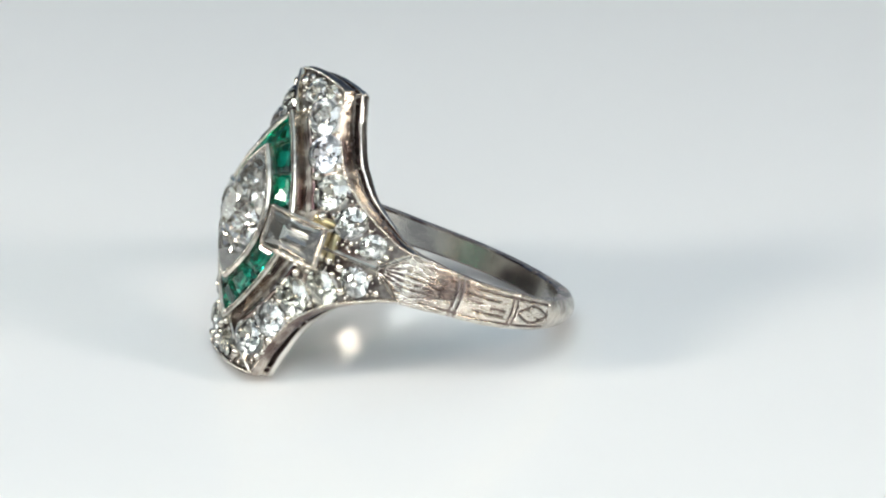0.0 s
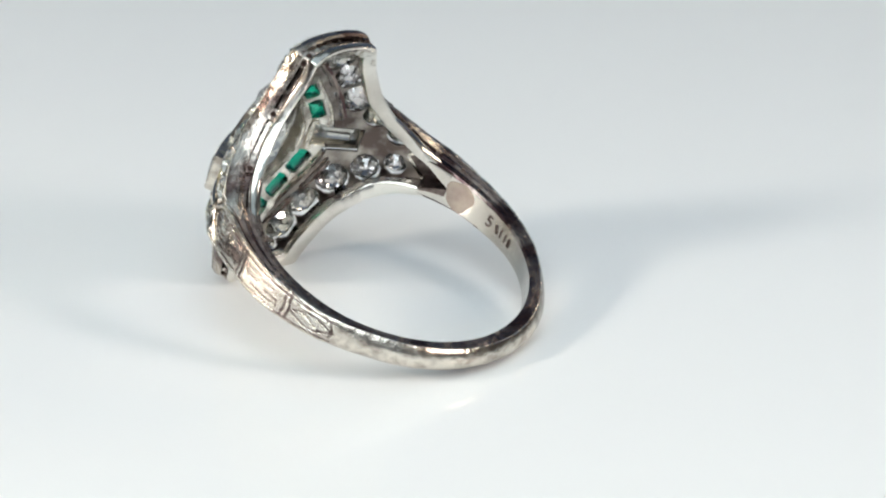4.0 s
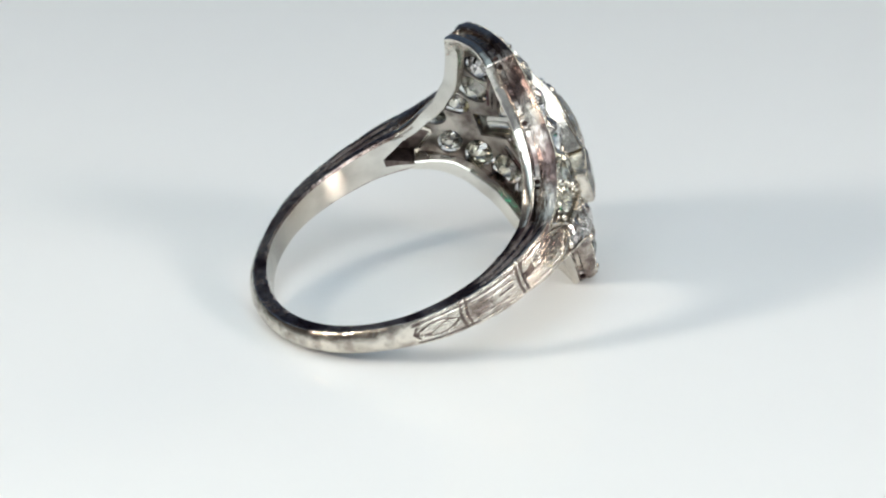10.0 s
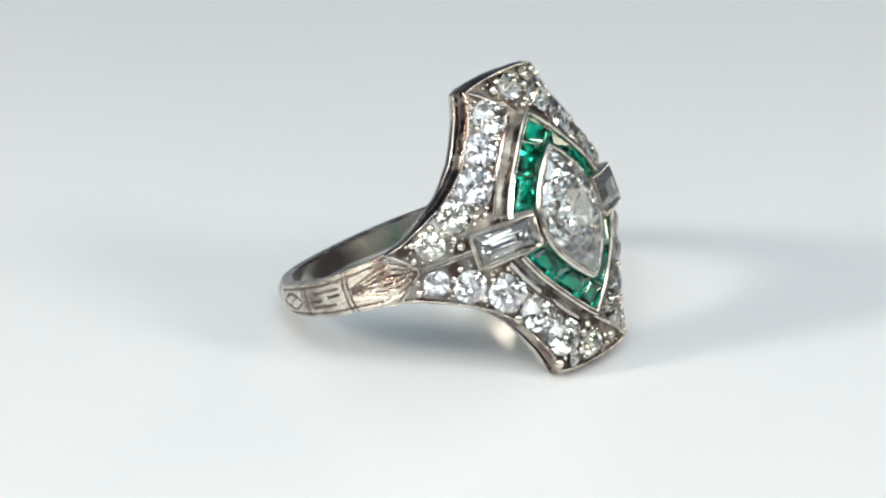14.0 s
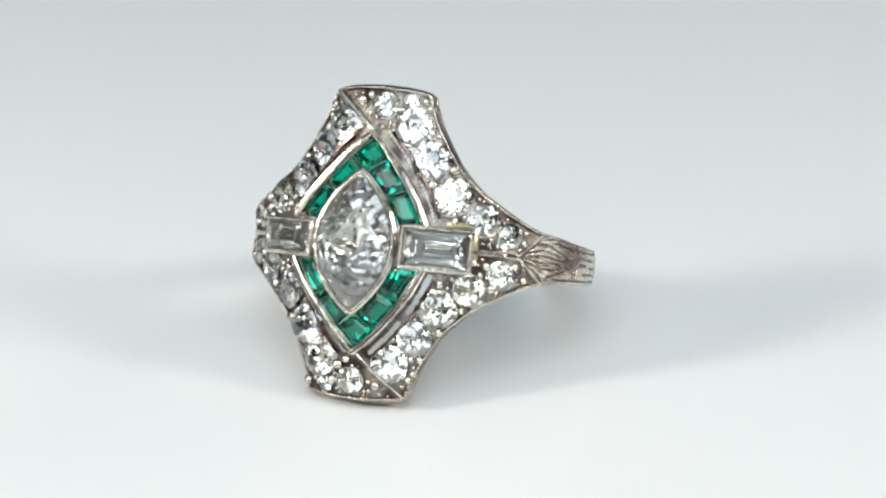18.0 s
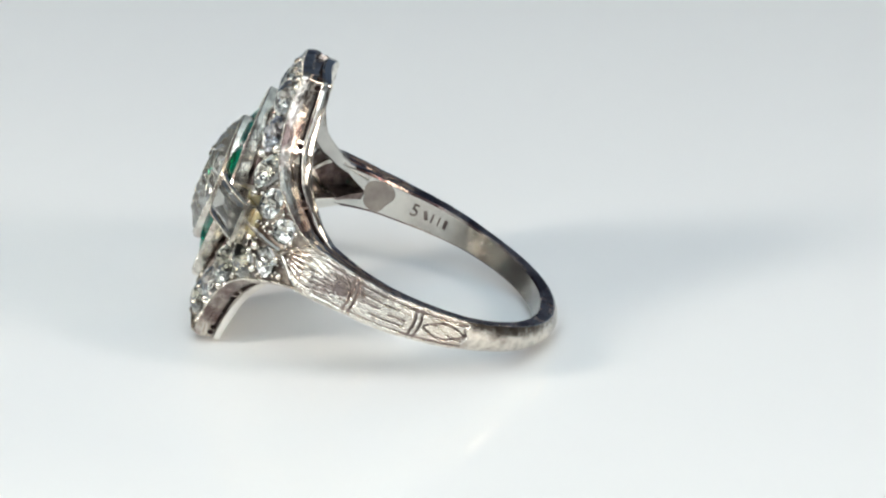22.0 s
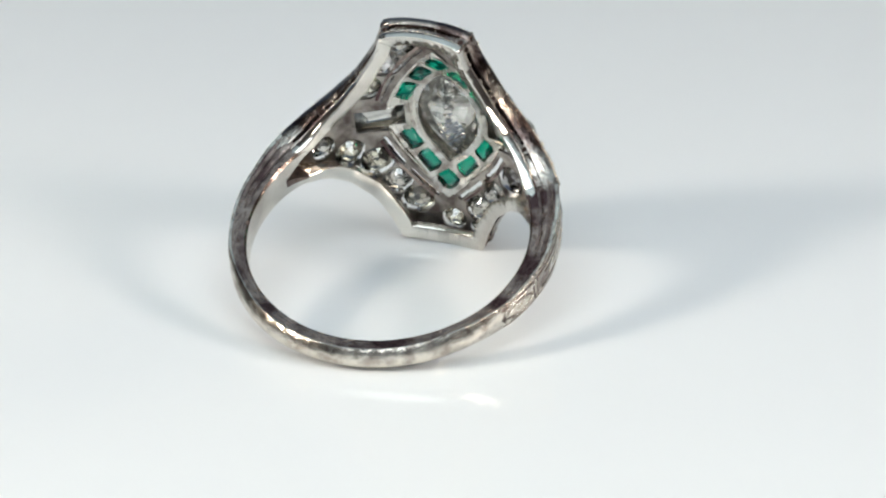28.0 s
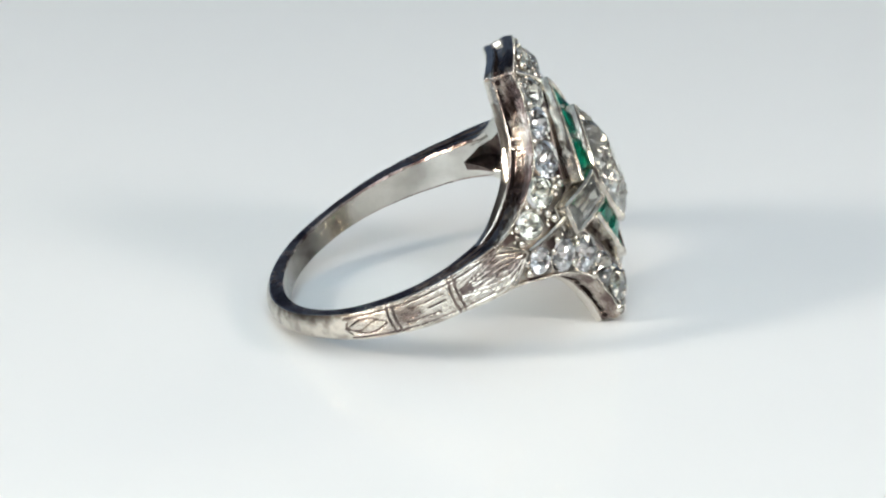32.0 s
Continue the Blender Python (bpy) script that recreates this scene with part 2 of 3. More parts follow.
def half(s):
    s = abs(s)
    return float(np.interp(s, [a for a, _ in WIDTHS], [b for _, b in WIDTHS]))


OUTLINE = np.array([(s, half(s)) for s in np.concatenate([np.linspace(0, 2.72, 12), np.linspace(2.75, V_ARC, 90)])])


def strip(bm, path, w, d0, d1, closed=False, chamfer=0.3):
    """A bar of width w along a path of (s, u), from d0 up to d1, with rounded upper edges. d0 and d1 may be functions of (s, u)."""
    f0 = d0 if callable(d0) else (lambda s, u: d0)
    f1 = d1 if callable(d1) else (lambda s, u: d1)
    k, rings = len(path), []
    for i, (s, u) in enumerate(path):
        a = path[(i - 1) % k] if closed or i > 0 else path[i]
        b = path[(i + 1) % k] if closed or i < k - 1 else path[i]
        ts, tu = b[0] - a[0], b[1] - a[1]
        r = math.hypot(ts, tu) or 1.0
        os_, ou = -tu / r, ts / r
        lo, hi = f0(s, u), f1(s, u)
        c = min(chamfer * w, 0.5 * (hi - lo))
        sect = [(-0.5, lo), (-0.5, hi - c), (-0.5 + chamfer, hi), (0.5 - chamfer, hi), (0.5, hi - c), (0.5, lo)]
        rings.append([bm.verts.new(at(s + os_ * w * q, u + ou * w * q, d)) for q, d in sect])
    for i in range(k if closed else k - 1):
        a, b = rings[i], rings[(i + 1) % k]
        for j in range(6):
            bm.faces.new((a[j], a[(j + 1) % 6], b[(j + 1) % 6], b[j]))
    if not closed:
        bm.faces.new(rings[0])
        bm.faces.new(rings[-1])


def resample(path, gap, closed=False):
    p = np.array(path + ([path[0]] if closed else []), float)
    a = np.concatenate([[0], np.cumsum(np.linalg.norm(np.diff(p, axis=0), axis=1))])
    k = max(2, int(round(a[-1] / gap)) + (0 if closed else 1))
    t = np.linspace(0, a[-1], k, endpoint=not closed)
    return [(float(np.interp(q, a, p[:, 0])), float(np.interp(q, a, p[:, 1]))) for q in t]


def beads(bm, path, radius, gap, d, closed=False):
    for s, u in resample(path, gap, closed):
        bmesh.ops.create_icosphere(bm, subdivisions=1, radius=radius * 0.001, matrix=Matrix.Translation(at(s, u, d(s, u) if callable(d) else d)))


ring = tagged(new("ring"), "antique platinum ring with diamonds and green emeralds on white table", "ring")



def offset(path, by, closed=False):
    """The path moved sideways by that much, to its left."""
    k, out = len(path), []
    for i, (s, u) in enumerate(path):
        a = path[(i - 1) % k] if closed or i > 0 else path[i]
        b = path[(i + 1) % k] if closed or i < k - 1 else path[i]
        ts, tu = b[0] - a[0], b[1] - a[1]
        r = math.hypot(ts, tu) or 1.0
        out.append((s - tu / r * by, u + ts / r * by))
    return out


# outline of the head from the left shoulder over the top to the right shoulder
SIDE = [(float(s), half(s)) for s in np.linspace(0, arc_of(2.75), 7)] + [(float(s), half(s)) for s in np.linspace(arc_of(2.75), V_ARC, 46)[1:]]
TAIL = [(V_ARC + 0.1 * i, half(V_ARC + 0.1 * i)) for i in range(1, 24)]
UPPER = [(-s, u) for s, u in SIDE[::-1]] + SIDE[1:]


def inside(poly, s, u):
    hit, k = False, len(poly)
    for i in range(k):
        (a, b), (c, d) = poly[i], poly[(i + 1) % k]
        if (b > u) != (d > u) and s < (c - a) * (u - b) / (d - b) + a:
            hit = not hit
    return hit


def mirror4(path):
    """A closed outline from its quarter, which runs from the top tip to the side."""
    q = path
    return q + [(s, -u) for s, u in q[::-1] if u > 0] + [(-s, -u) for s, u in q[1:]] + [(-s, u) for s, u in q[::-1] if u > 0][:-1]


LOZENGE = mirror4([(0, 5.86), (0.6, 5.35), (1.3, 4.62), (2.35, 3.28), (2.95, 2.4), (3.5, 1.25), (3.7, 0)])
NAVETTE = mirror4([(0, 3.62), (0.48, 3.18), (1.0, 2.55), (1.46, 1.82), (1.78, 1.0), (1.9, 0)])
LOZENGE_FINE = resample(LOZENGE, 0.3, True)
NAVETTE_FINE = resample(NAVETTE, 0.25, True)

# round stones: arc, height, radius; one half of the head, the other half is turned by half a turn
ROUNDS = [(-1.9, 6.3, 0.95), (-3.15, 4.86, 0.90), (-4.3, 3.16, 1.0), (-6.0, 2.12, 0.90), (-7.75, 1.1, 0.76),
          (-8.1, -0.98, 0.68), (-6.4, -1.76, 0.86), (-4.6, -2.85, 1.0), (-3.2, -4.58, 1.0), (-2.1, -6.3, 1.0), (-0.3, -7.42, 0.72), (-1.72, -7.72, 0.42)]
ROUNDS = [(s, u, 1.08 * r) for s, u, r in ROUNDS]
ROUNDS = ROUNDS + [(-s, -u, r) for s, u, r in ROUNDS]

# slots beside the raised lozenge
SLOT = [(-0.75, 5.78), (-1.65, 4.88), (-2.7, 3.52), (-3.32, 2.55), (-3.8, 1.5)]
SLOTS = [resample([(m * s, k * u) for s, u in SLOT], 0.2) for m, k in ((1, 1), (-1, -1), (-1, 1), (1, -1))]
# a small bridge parts each slot in two
OPENINGS = [p[:len(p) // 2 - 1] for p in SLOTS] + [p[len(p) // 2 + 2:] for p in SLOTS]


def near(path, s, u, r):
    return any((a - s) ** 2 + (b - u) ** 2 < r * r for a, b in path)


def plate(bm, keep, d0, d1, cell, reach_s, reach_u, rear=0):
    """A curved sheet between d0 and d1, of the cells that keep(s, u) lets stand. rear: the material of its back."""
    ns, nu, cells, verts = int(2 * reach_s / cell), int(2 * reach_u / cell), set(), {}
    for i in range(ns):
        for j in range(nu):
            if keep(-reach_s + (i + 0.5) * cell, -reach_u + (j + 0.5) * cell):
                cells.add((i, j))

    def vert(i, j, d):
        if (i, j, d) not in verts:
            q = (-reach_s + i * cell, -reach_u + j * cell)
            verts[i, j, d] = bm.verts.new(at(*q, d(*q) if callable(d) else d))
        return verts[i, j, d]

    for i, j in cells:
        c = ((i, j), (i + 1, j), (i + 1, j + 1), (i, j + 1))
        bm.faces.new([vert(*q, d1) for q in c])
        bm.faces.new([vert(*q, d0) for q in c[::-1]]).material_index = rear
        for a, b, n in ((0, 1, (i, j - 1)), (1, 2, (i + 1, j)), (2, 3, (i, j + 1)), (3, 0, (i - 1, j))):
            if n not in cells:
                bm.faces.new((vert(*c[a], d0), vert(*c[b], d0), vert(*c[b], d1), vert(*c[a], d1)))


# ---- band ----
def engraving(far, q, h):
    """Depth, 0 to 1, of the engraver's cut at that way from the shoulder and share q of the half width."""
    cut = 0.0
    far -= 0.58
    for line in (2.28, 2.62, 6.05, 6.4):
        cut = max(cut, 1 - abs(far - line - 0.06 * math.cos(3 * q)) / 0.13)
    if 0.4 < far < 9.3:
        cut = max(cut, 1 - abs(abs(q) - 0.74) * h / 0.1)
    if far < 2.2:
        spread = 0.25 + 0.75 * (1 - max(far, 0.0) / 2.2)
        for k in (-0.62, -0.36, -0.12, 0.12, 0.36, 0.62):
            cut = max(cut, 0.9 - abs(q - k * spread) * h / 0.09)
    if 2.8 < far < 5.9:
        for k, a, b in ((0.38, 3.0, 5.2), (-0.38, 3.5, 5.7), (0.05, 3.0, 4.1), (-0.05, 4.6, 5.7)):
            if a < far < b:
                cut = max(cut, 1 - abs(q - k) * h / 0.09)
    if 6.6 < far < 9.2:
        m = (far - 6.6) / 2.6
        for k in (1, -1):
            cut = max(cut, 1 - abs(q - k * 0.5 * math.sin(math.pi * m)) * h / 0.1)
        cut = max(cut, 0.8 - abs(q - 0.25 * math.sin(6.3 * m)) * h / 0.1)
    if far > 9.0:
        cut = max(cut, 1 - abs(far - 9.3 + 0.55 * abs(q)) / 0.11)
    return max(cut, 0.0)


SIDE_ROWS = [0.12, 0.2, 0.3, 0.4, 0.52, 0.62, 0.72, 0.85, 1.0]


def build_band():
    bm = bmesh.new()
    s0, s1 = V_ARC - 1.65, WHOLE - V_ARC + 1.65
    ns, nu = 640, 34
    grid, deep = [], {}
    for i in range(ns + 1):
        s = s0 + (s1 - s0) * i / ns
        near_s = min(s, WHOLE - s)
        far = near_s - V_ARC
        h, row = half(near_s) * (1.0 if far > 0 else max(0.06, 1 + far / 1.72)), []
        flat = max(0.0, min(1.0, (far - 9.0) / 3))
        for j in range(nu + 1):
            q = -1 + 2 * j / nu
            dome = min(1.0 - flat, ease(far / 3.2)) * -0.14 * abs(q) ** 5 - flat * 0.42 * q * q
            cut = engraving(far, q, h) if far < 10.4 else 0.0
            deep[i, j] = cut
            row.append((s, q * h, dome - 0.1 * cut))
        lo = -depth(near_s) if far > -0.2 else -0.5
        rim_d = row[0][2]

        def side_cut(v):
            if far > 6.5 or far < -0.2:
                return 0.0
            return max(0.0, 1 - min(abs(v - 0.3), abs(v - 0.62)) / 0.11) * min(1.0, (6.5 - far) / 2)

        for v in SIDE_ROWS:
            row.append((s, (1 - 0.05 * v) * h - 0.07 * side_cut(v), rim_d + (lo + 0.12 - rim_d) * v))
        vee = max(0.0, 0.59 * (1 - max(far, 0.0) / 1.95))
        up = min(1.0, vee / 0.3) * max(0.0, -lo - 0.5) if far > -0.2 else 0.0
        lip = [(0.82, 0), ((0.82 + vee) / 2, 0), (vee + 0.02, 0), (vee, 0.25 * up), (vee * 0.9, up), (vee * 0.45, up), (0.0, up)]
        for q, h_up in lip + [(-a, b) for a, b in lip[-2::-1]]:
            row.append((s, q * h, lo + h_up))
        for v in SIDE_ROWS[::-1]:
            row.append((s, -(1 - 0.05 * v) * h + 0.07 * side_cut(v), rim_d + (lo + 0.12 - rim_d) * v))
        grid.append([bm.verts.new(at(*p)) for p in row])
    k = len(grid[0])
    uv = bm.loops.layers.uv.new("UVMap")
    for i, (a, b) in enumerate(zip(grid, grid[1:])):
        for j in range(k):
            f = bm.faces.new((a[j], a[(j + 1) % k], b[(j + 1) % k], b[j]))
            side = j - nu - 1 if j < nu + 10 else k - 2 - j
            far = min(s0 + (s1 - s0) * i / ns, WHOLE - s0 - (s1 - s0) * i / ns) - V_ARC
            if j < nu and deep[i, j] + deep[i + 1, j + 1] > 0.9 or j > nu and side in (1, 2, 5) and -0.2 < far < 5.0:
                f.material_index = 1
            elif nu + 10 <= j < k - 10:
                # the roof of the V recess is coloured dark for its shade
                f.material_index = 1 if far < 1.9 and nu + 12 <= j < k - 11 else 2
            elif j < nu and far > 10.0 - 0.55 * abs(2 * (j + 0.5) / nu - 1):
                f.material_index = 4
            elif far > -0.3 and (nu + 1 <= j < nu + 10 or j >= k - 10):
                f.material_index = 3
            for loop, (ii, jj) in zip(f.loops, ((i, j), (i, j + 1), (i + 1, j + 1), (i + 1, j))):
                loop[uv].uv = (ii * (s1 - s0) / ns, jj * 0.12)
    bm.faces.new(grid[0])
    bm.faces.new(grid[-1])
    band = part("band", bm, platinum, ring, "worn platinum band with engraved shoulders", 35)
    band.data.materials.append(tarnish_shade)
    band.data.materials.append(smooth)
    band.data.materials.append(aged_shaded)
    band.data.materials.append(polished)

    def inner(x, u, n):
        return place(x, u - 0.24, n)

    # size stamp inside the band: the figure that can be read, then plain bars
    data = bpy.data.curves.new("stamp_figure", "FONT")
    data.body, data.size, data.extrude = "5", 0.0011, 0.00002
    data.align_x, data.align_y = "CENTER", "CENTER"
    fig = new("stamp_figure", data)
    data.materials.append(tarnish_shade)
    fig.parent = band
    for k, (angle, wide) in enumerate(((0.0, 0), (-5.0, 0.3), (-8.0, 0.16), (-11.0, 0.12), (-14.0, 0.3))):
        a = radians(180.5 - angle)
        o = Vector((math.cos(a) * (BORE - 0.02), BORE_N + math.sin(a) * (BORE - 0.02)))
        along = EX * -math.sin(a) + EN * math.cos(a)
        facing = -(EX * math.cos(a) + EN * math.sin(a))
        m = Matrix((along, EU, facing)).transposed().to_4x4()
        if along.cross(EU).dot(facing) < 0:
            m = Matrix((-along, EU, facing)).transposed().to_4x4()
        m = Matrix.Translation(inner(o.x, 0.05, o.y)) @ m
        if k == 0:
            fig.matrix_basis = m
        else:
            bm = bmesh.new()
            bmesh.ops.create_cube(bm, size=1.0, matrix=m @ Matrix.Rotation(radians(25 if k == 1 else 0), 4, 'Z') @ Matrix.Diagonal((wide * 0.0007, 0.00055, 0.00004, 1)))
            part("stamp_bar", bm, tarnish_shade, band, "small worn stamp mark")
    bm = bmesh.new()
    rim, mid = [], None
    for r in (0.0, 0.95):
        for i in range(1 if r == 0 else 20):
            t = 2 * math.pi * i / 20
            wob = r * (1 + 0.08 * math.sin(3 * t) + 0.05 * math.sin(5 * t + 1))
            a = radians(163.5) + math.cos(t) * wob / BORE
            v = bm.verts.new(inner(math.cos(a) * (BORE - 0.012), 0.16 + math.sin(t) * wob * 1.05, BORE_N + math.sin(a) * (BORE - 0.012)))
            if r == 0:
                mid = v
            else:
                rim.append(v)
    for i in range(20):
        bm.faces.new((mid, rim[i], rim[(i + 1) % 20]))
    part("solder_patch", bm, solder, band, "dull darker solder patch", 60)
    for m in (1, -1):
        for k in (1, -1):
            path = [(m * (V_ARC + 0.3 + 8.6 * i / 40), k * (half(V_ARC + 0.3 + 8.6 * i / 40) * 0.89)) for i in range(41)]
            bm = bmesh.new()
            beads(bm, path, 0.07, 0.17, -0.14)
            tagged(part("milgrain", bm, bright, band, "row of tiny milgrain beads", 60), kind="stuff")


build_band()


# ---- head: rim, gallery, plates ----
def deep(s, u):
    """Thickness of the head, a little more at its upper end."""
    return max(depth(s) - drop(u) - edge_fall(s, u), 0.8) + 0.22 * ease((u - 4.5) / 2.5)


def back(s, u):
    return -deep(s, u)


def wall_point(path, i, inward, d, span=1):
    """A point of the side wall, which leans in towards the finger, most of all at the straight ends."""
    s, u = path[i]
    a, b = path[max(i - span, 0)], path[min(i + span, len(path) - 1)]
    ts, tu = b[0] - a[0], b[1] - a[1]
    r = math.hypot(ts, tu) or 1.0
    lean = -0.08 * max(0.0, min(1.0, (V_ARC - abs(s)) / 2.5))
    lean += 0.14 * max(0.0, min(1.0, (3.6 - abs(s)) / 1.0))
    sink = 0.3 * max(0.0, min(1.0, (abs(s) - V_ARC + 0.1) / 2.3))
    o = inward + lean * max(0.0, min(1.0, -d / deep(s, u))) + sink
    if abs(s) > V_ARC:
        d -= 0.14 * ease((abs(s) - V_ARC) / 3.2) * (1 + d / deep(s, u))
    d += sink * (0.5 - d / -deep(s, u)) * -1.2
    # along the arches the back edge stands a little higher than the face
    u += 0.18 * ease((abs(s) - 2.8) / 1.5) * ease((V_ARC - abs(s)) / 2.5) * max(0.0, min(1.0, -d / deep(s, u)))
    return at(s + tu / r * o, u - ts / r * o, d)


def sweep(bm, sections, dark=()):
    uv = bm.loops.layers.uv.new("UVMap")
    for i, (a, b) in enumerate(zip(sections, sections[1:])):
        k = len(a[0])
        for j in range(k):
            f = bm.faces.new((a[0][j], a[0][(j + 1) % k], b[0][(j + 1) % k], b[0][j]))
            for loop, (p, q) in zip(f.loops, ((0, 0), (0, 1), (1, 1), (1, 0))):
                loop[uv].uv = ((i + p) * 0.11, (j + q) * 0.3)
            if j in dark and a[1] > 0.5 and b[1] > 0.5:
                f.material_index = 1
    bm.faces.new(sections[0][0])
    bm.faces.new(sections[-1][0])


def build_head():
    edge = resample([(-s, u) for s, u in TAIL[::-1]] + UPPER + TAIL, 0.11)
    for name, path in (("upper_rim", edge), ("lower_rim", [(-s, -u) for s, u in edge])):
        # solid stretches between the slots, each with a small dark disc for a round hole
        k = len(path)
        corner = [min(range(k), key=lambda i: abs(path[i][0] - c)) for c in (-2.76, 2.76)]
        lo, hi = min(corner), max(corner)
        stops = [int(lo * q) for q in (0.10, 0.40, 0.70)] + [lo, hi] + [int(hi + (k - 1 - hi) * q) for q in (0.30, 0.60, 0.90)]
        rows, flange = [], []
        bm, bm2 = bmesh.new(), bmesh.new()
        for i, (s, u) in enumerate(path):
            b0, dp = back(s, u), deep(s, u)
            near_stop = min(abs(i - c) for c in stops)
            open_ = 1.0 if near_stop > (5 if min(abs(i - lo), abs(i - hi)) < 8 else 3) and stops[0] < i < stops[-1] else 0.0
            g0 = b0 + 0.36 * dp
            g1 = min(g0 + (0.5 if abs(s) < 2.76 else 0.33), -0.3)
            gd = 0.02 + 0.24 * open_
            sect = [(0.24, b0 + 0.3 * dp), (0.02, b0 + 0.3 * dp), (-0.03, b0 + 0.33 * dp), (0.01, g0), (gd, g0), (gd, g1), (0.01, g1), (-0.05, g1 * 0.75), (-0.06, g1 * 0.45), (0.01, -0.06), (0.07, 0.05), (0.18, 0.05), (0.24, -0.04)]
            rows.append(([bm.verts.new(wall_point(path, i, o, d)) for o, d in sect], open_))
            w = 0.88 - 0.3 * max(0.0, min(1.0, (abs(s) - 7.5) / 3.0)) - 0.45 * max(0.0, min(1.0, (abs(s) - V_ARC + 0.1) / 2.3))
            r0, r1 = b0, b0 + 0.3 * dp
            sect = [(0.08, r0), (0.0, r0 + 0.06), (-0.05, (r0 + r1) / 2), (-0.01, r1 - 0.03), (0.04, r1), (w, r1), (w, r0 + 0.05), (w - 0.05, r0)]
            flange.append(([bm2.verts.new(wall_point(path, i, o, d, 1 + int(8 * max(o, 0.0)))) for o, d in sect], 0.0))
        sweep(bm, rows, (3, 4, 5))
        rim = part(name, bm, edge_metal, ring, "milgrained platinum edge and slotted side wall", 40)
        # the shallow slots get their shade from this dark second material
        rim.data.materials.append(slot_shade)
        sweep(bm2, flange)
        part("gallery_rail", bm2, smooth, ring, "smooth flat inner rail of the gallery", 40)
        bm = bmesh.new()
        beads(bm, [q for q in offset(path, -0.13) if abs(q[0]) < V_ARC], 0.08, 0.18, 0.06)
        tagged(part("milgrain", bm, bright, rim, "row of tiny milgrain beads", 60), kind="stuff")
        for c in stops:
            shifts = (-3, 3) if c in (lo, hi) else (0,)
            for c2 in (c + q for q in shifts):
                m = path[c2]
                d = back(*m) + 0.36 * deep(*m) + 0.16
                o = wall_point(path, c2, 0.0, d)
                out = (wall_point(path, c2, -0.3, d) - o).normalized()
                bm = bmesh.new()
                bmesh.ops.create_cone(bm, cap_ends=True, segments=14, radius1=0.00016, radius2=0.00016, depth=0.0001,
                                      matrix=Matrix.Translation(o - out * 0.00003) @ out.to_track_quat("Z", "Y").to_matrix().to_4x4())
                part("hole_disc", bm, slot_shade, rim, "small dark disc in place of a pierced hole")

    holes = [(s, u, r * 0.98) for s, u, r in ROUNDS]

    def keep(s, u):
        if abs(s) > V_ARC + 0.2 or abs(u) > half(s) - 0.1 or inside(LOZENGE, s, u):
            return False
        if any((s - a) ** 2 + (u - b) ** 2 < r * r for a, b, r in holes):
            return False
        if abs(u) < 0.85 and 2.6 < abs(s) < 5.6:
            return False
        return not any(near(p, s, u, 0.08 if u > 0 else 0.16) for p in OPENINGS)

    bm = bmesh.new()
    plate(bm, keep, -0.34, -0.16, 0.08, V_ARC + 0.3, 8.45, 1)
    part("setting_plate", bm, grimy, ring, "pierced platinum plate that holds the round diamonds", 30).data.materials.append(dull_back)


build_head()


# ---- lozenge with emeralds and the navette diamond ----
def hull(points):
    bm = bmesh.new()
    for p in points:
        bm.verts.new(p)
    bmesh.ops.convex_hull(bm, input=bm.verts[:])
    bmesh.ops.dissolve_limit(bm, angle_limit=radians(1.0), verts=bm.verts[:], edges=bm.edges[:])
    return bm


def cut_stone(outline, put, crown, within, gap, cell, wobble, dice):
    """The upper half of a stone, open below: small facets between points strewn evenly inside its outline. put(q, z) places a point,
    crown(q) is the height over the girdle, within(q) tells the points inside, gap is the least distance from the outline."""
    count, reach = len(outline), max(float(np.max(np.abs(q))) for q in outline)
    flat, n = [Vector(q) for q in outline], int(reach / cell) + 2
    for i in range(-n, n + 1):
        for j in range(-n, n + 1):
            q = np.array((cell * (i + 0.5 * (j % 2)) + dice.uniform(-0.2, 0.2) * cell, 0.88 * cell * j + dice.uniform(-0.2, 0.2) * cell))
            if within(q) and min(float(np.hypot(*(q - o))) for o in outline) > gap:
                flat.append(Vector(q))
    points, _, faces, *_ = delaunay_2d_cdt(flat, [(i, (i + 1) % count) for i in range(count)], [], 1, 1e-5)
    bm = bmesh.new()
    girdle = [bm.verts.new(put(q, 0.0)) for q in outline]
    upper = [bm.verts.new(put(np.array(p), 0.03 if i < count else crown(np.array(p)) + dice.uniform(-wobble, wobble))) for i, p in enumerate(points)]
    for f in faces:
        bm.faces.new([upper[i] for i in f])
    for i in range(count):
        bm.faces.new((girdle[i], girdle[(i + 1) % count], upper[(i + 1) % count], upper[i]))
    return bm, girdle


def close_stone(bm, lower, girdle):
    """Adds the lower half, a convex body whose lid between the girdle's points is taken off, to the stone."""
    rim = {tuple(round(c, 7) for c in p) for p in girdle}
    lid = [f for f in lower.faces if all(tuple(round(c, 7) for c in v.co) in rim for v in f.verts)]
    bmesh.ops.delete(lower, geom=lid, context="FACES_ONLY")
    made = {v: bm.verts.new(v.co) for v in lower.verts}
    for f in lower.faces:
        bm.faces.new([made[v] for v in f.verts])
    lower.free()
    bmesh.ops.remove_doubles(bm, verts=bm.verts[:], dist=0.00002)


def between(path, q):
    p = np.array(path, float)
    a = np.concatenate([[0], np.cumsum(np.linalg.norm(np.diff(p, axis=0), axis=1))])
    return np.array([np.interp(q * a[-1], a, p[:, 0]), np.interp(q * a[-1], a, p[:, 1])])


OUTER = [(0, 5.58), (0.5, 5.12), (1.18, 4.4), (2.17, 3.12), (2.75, 2.2), (3.24, 1.2)]
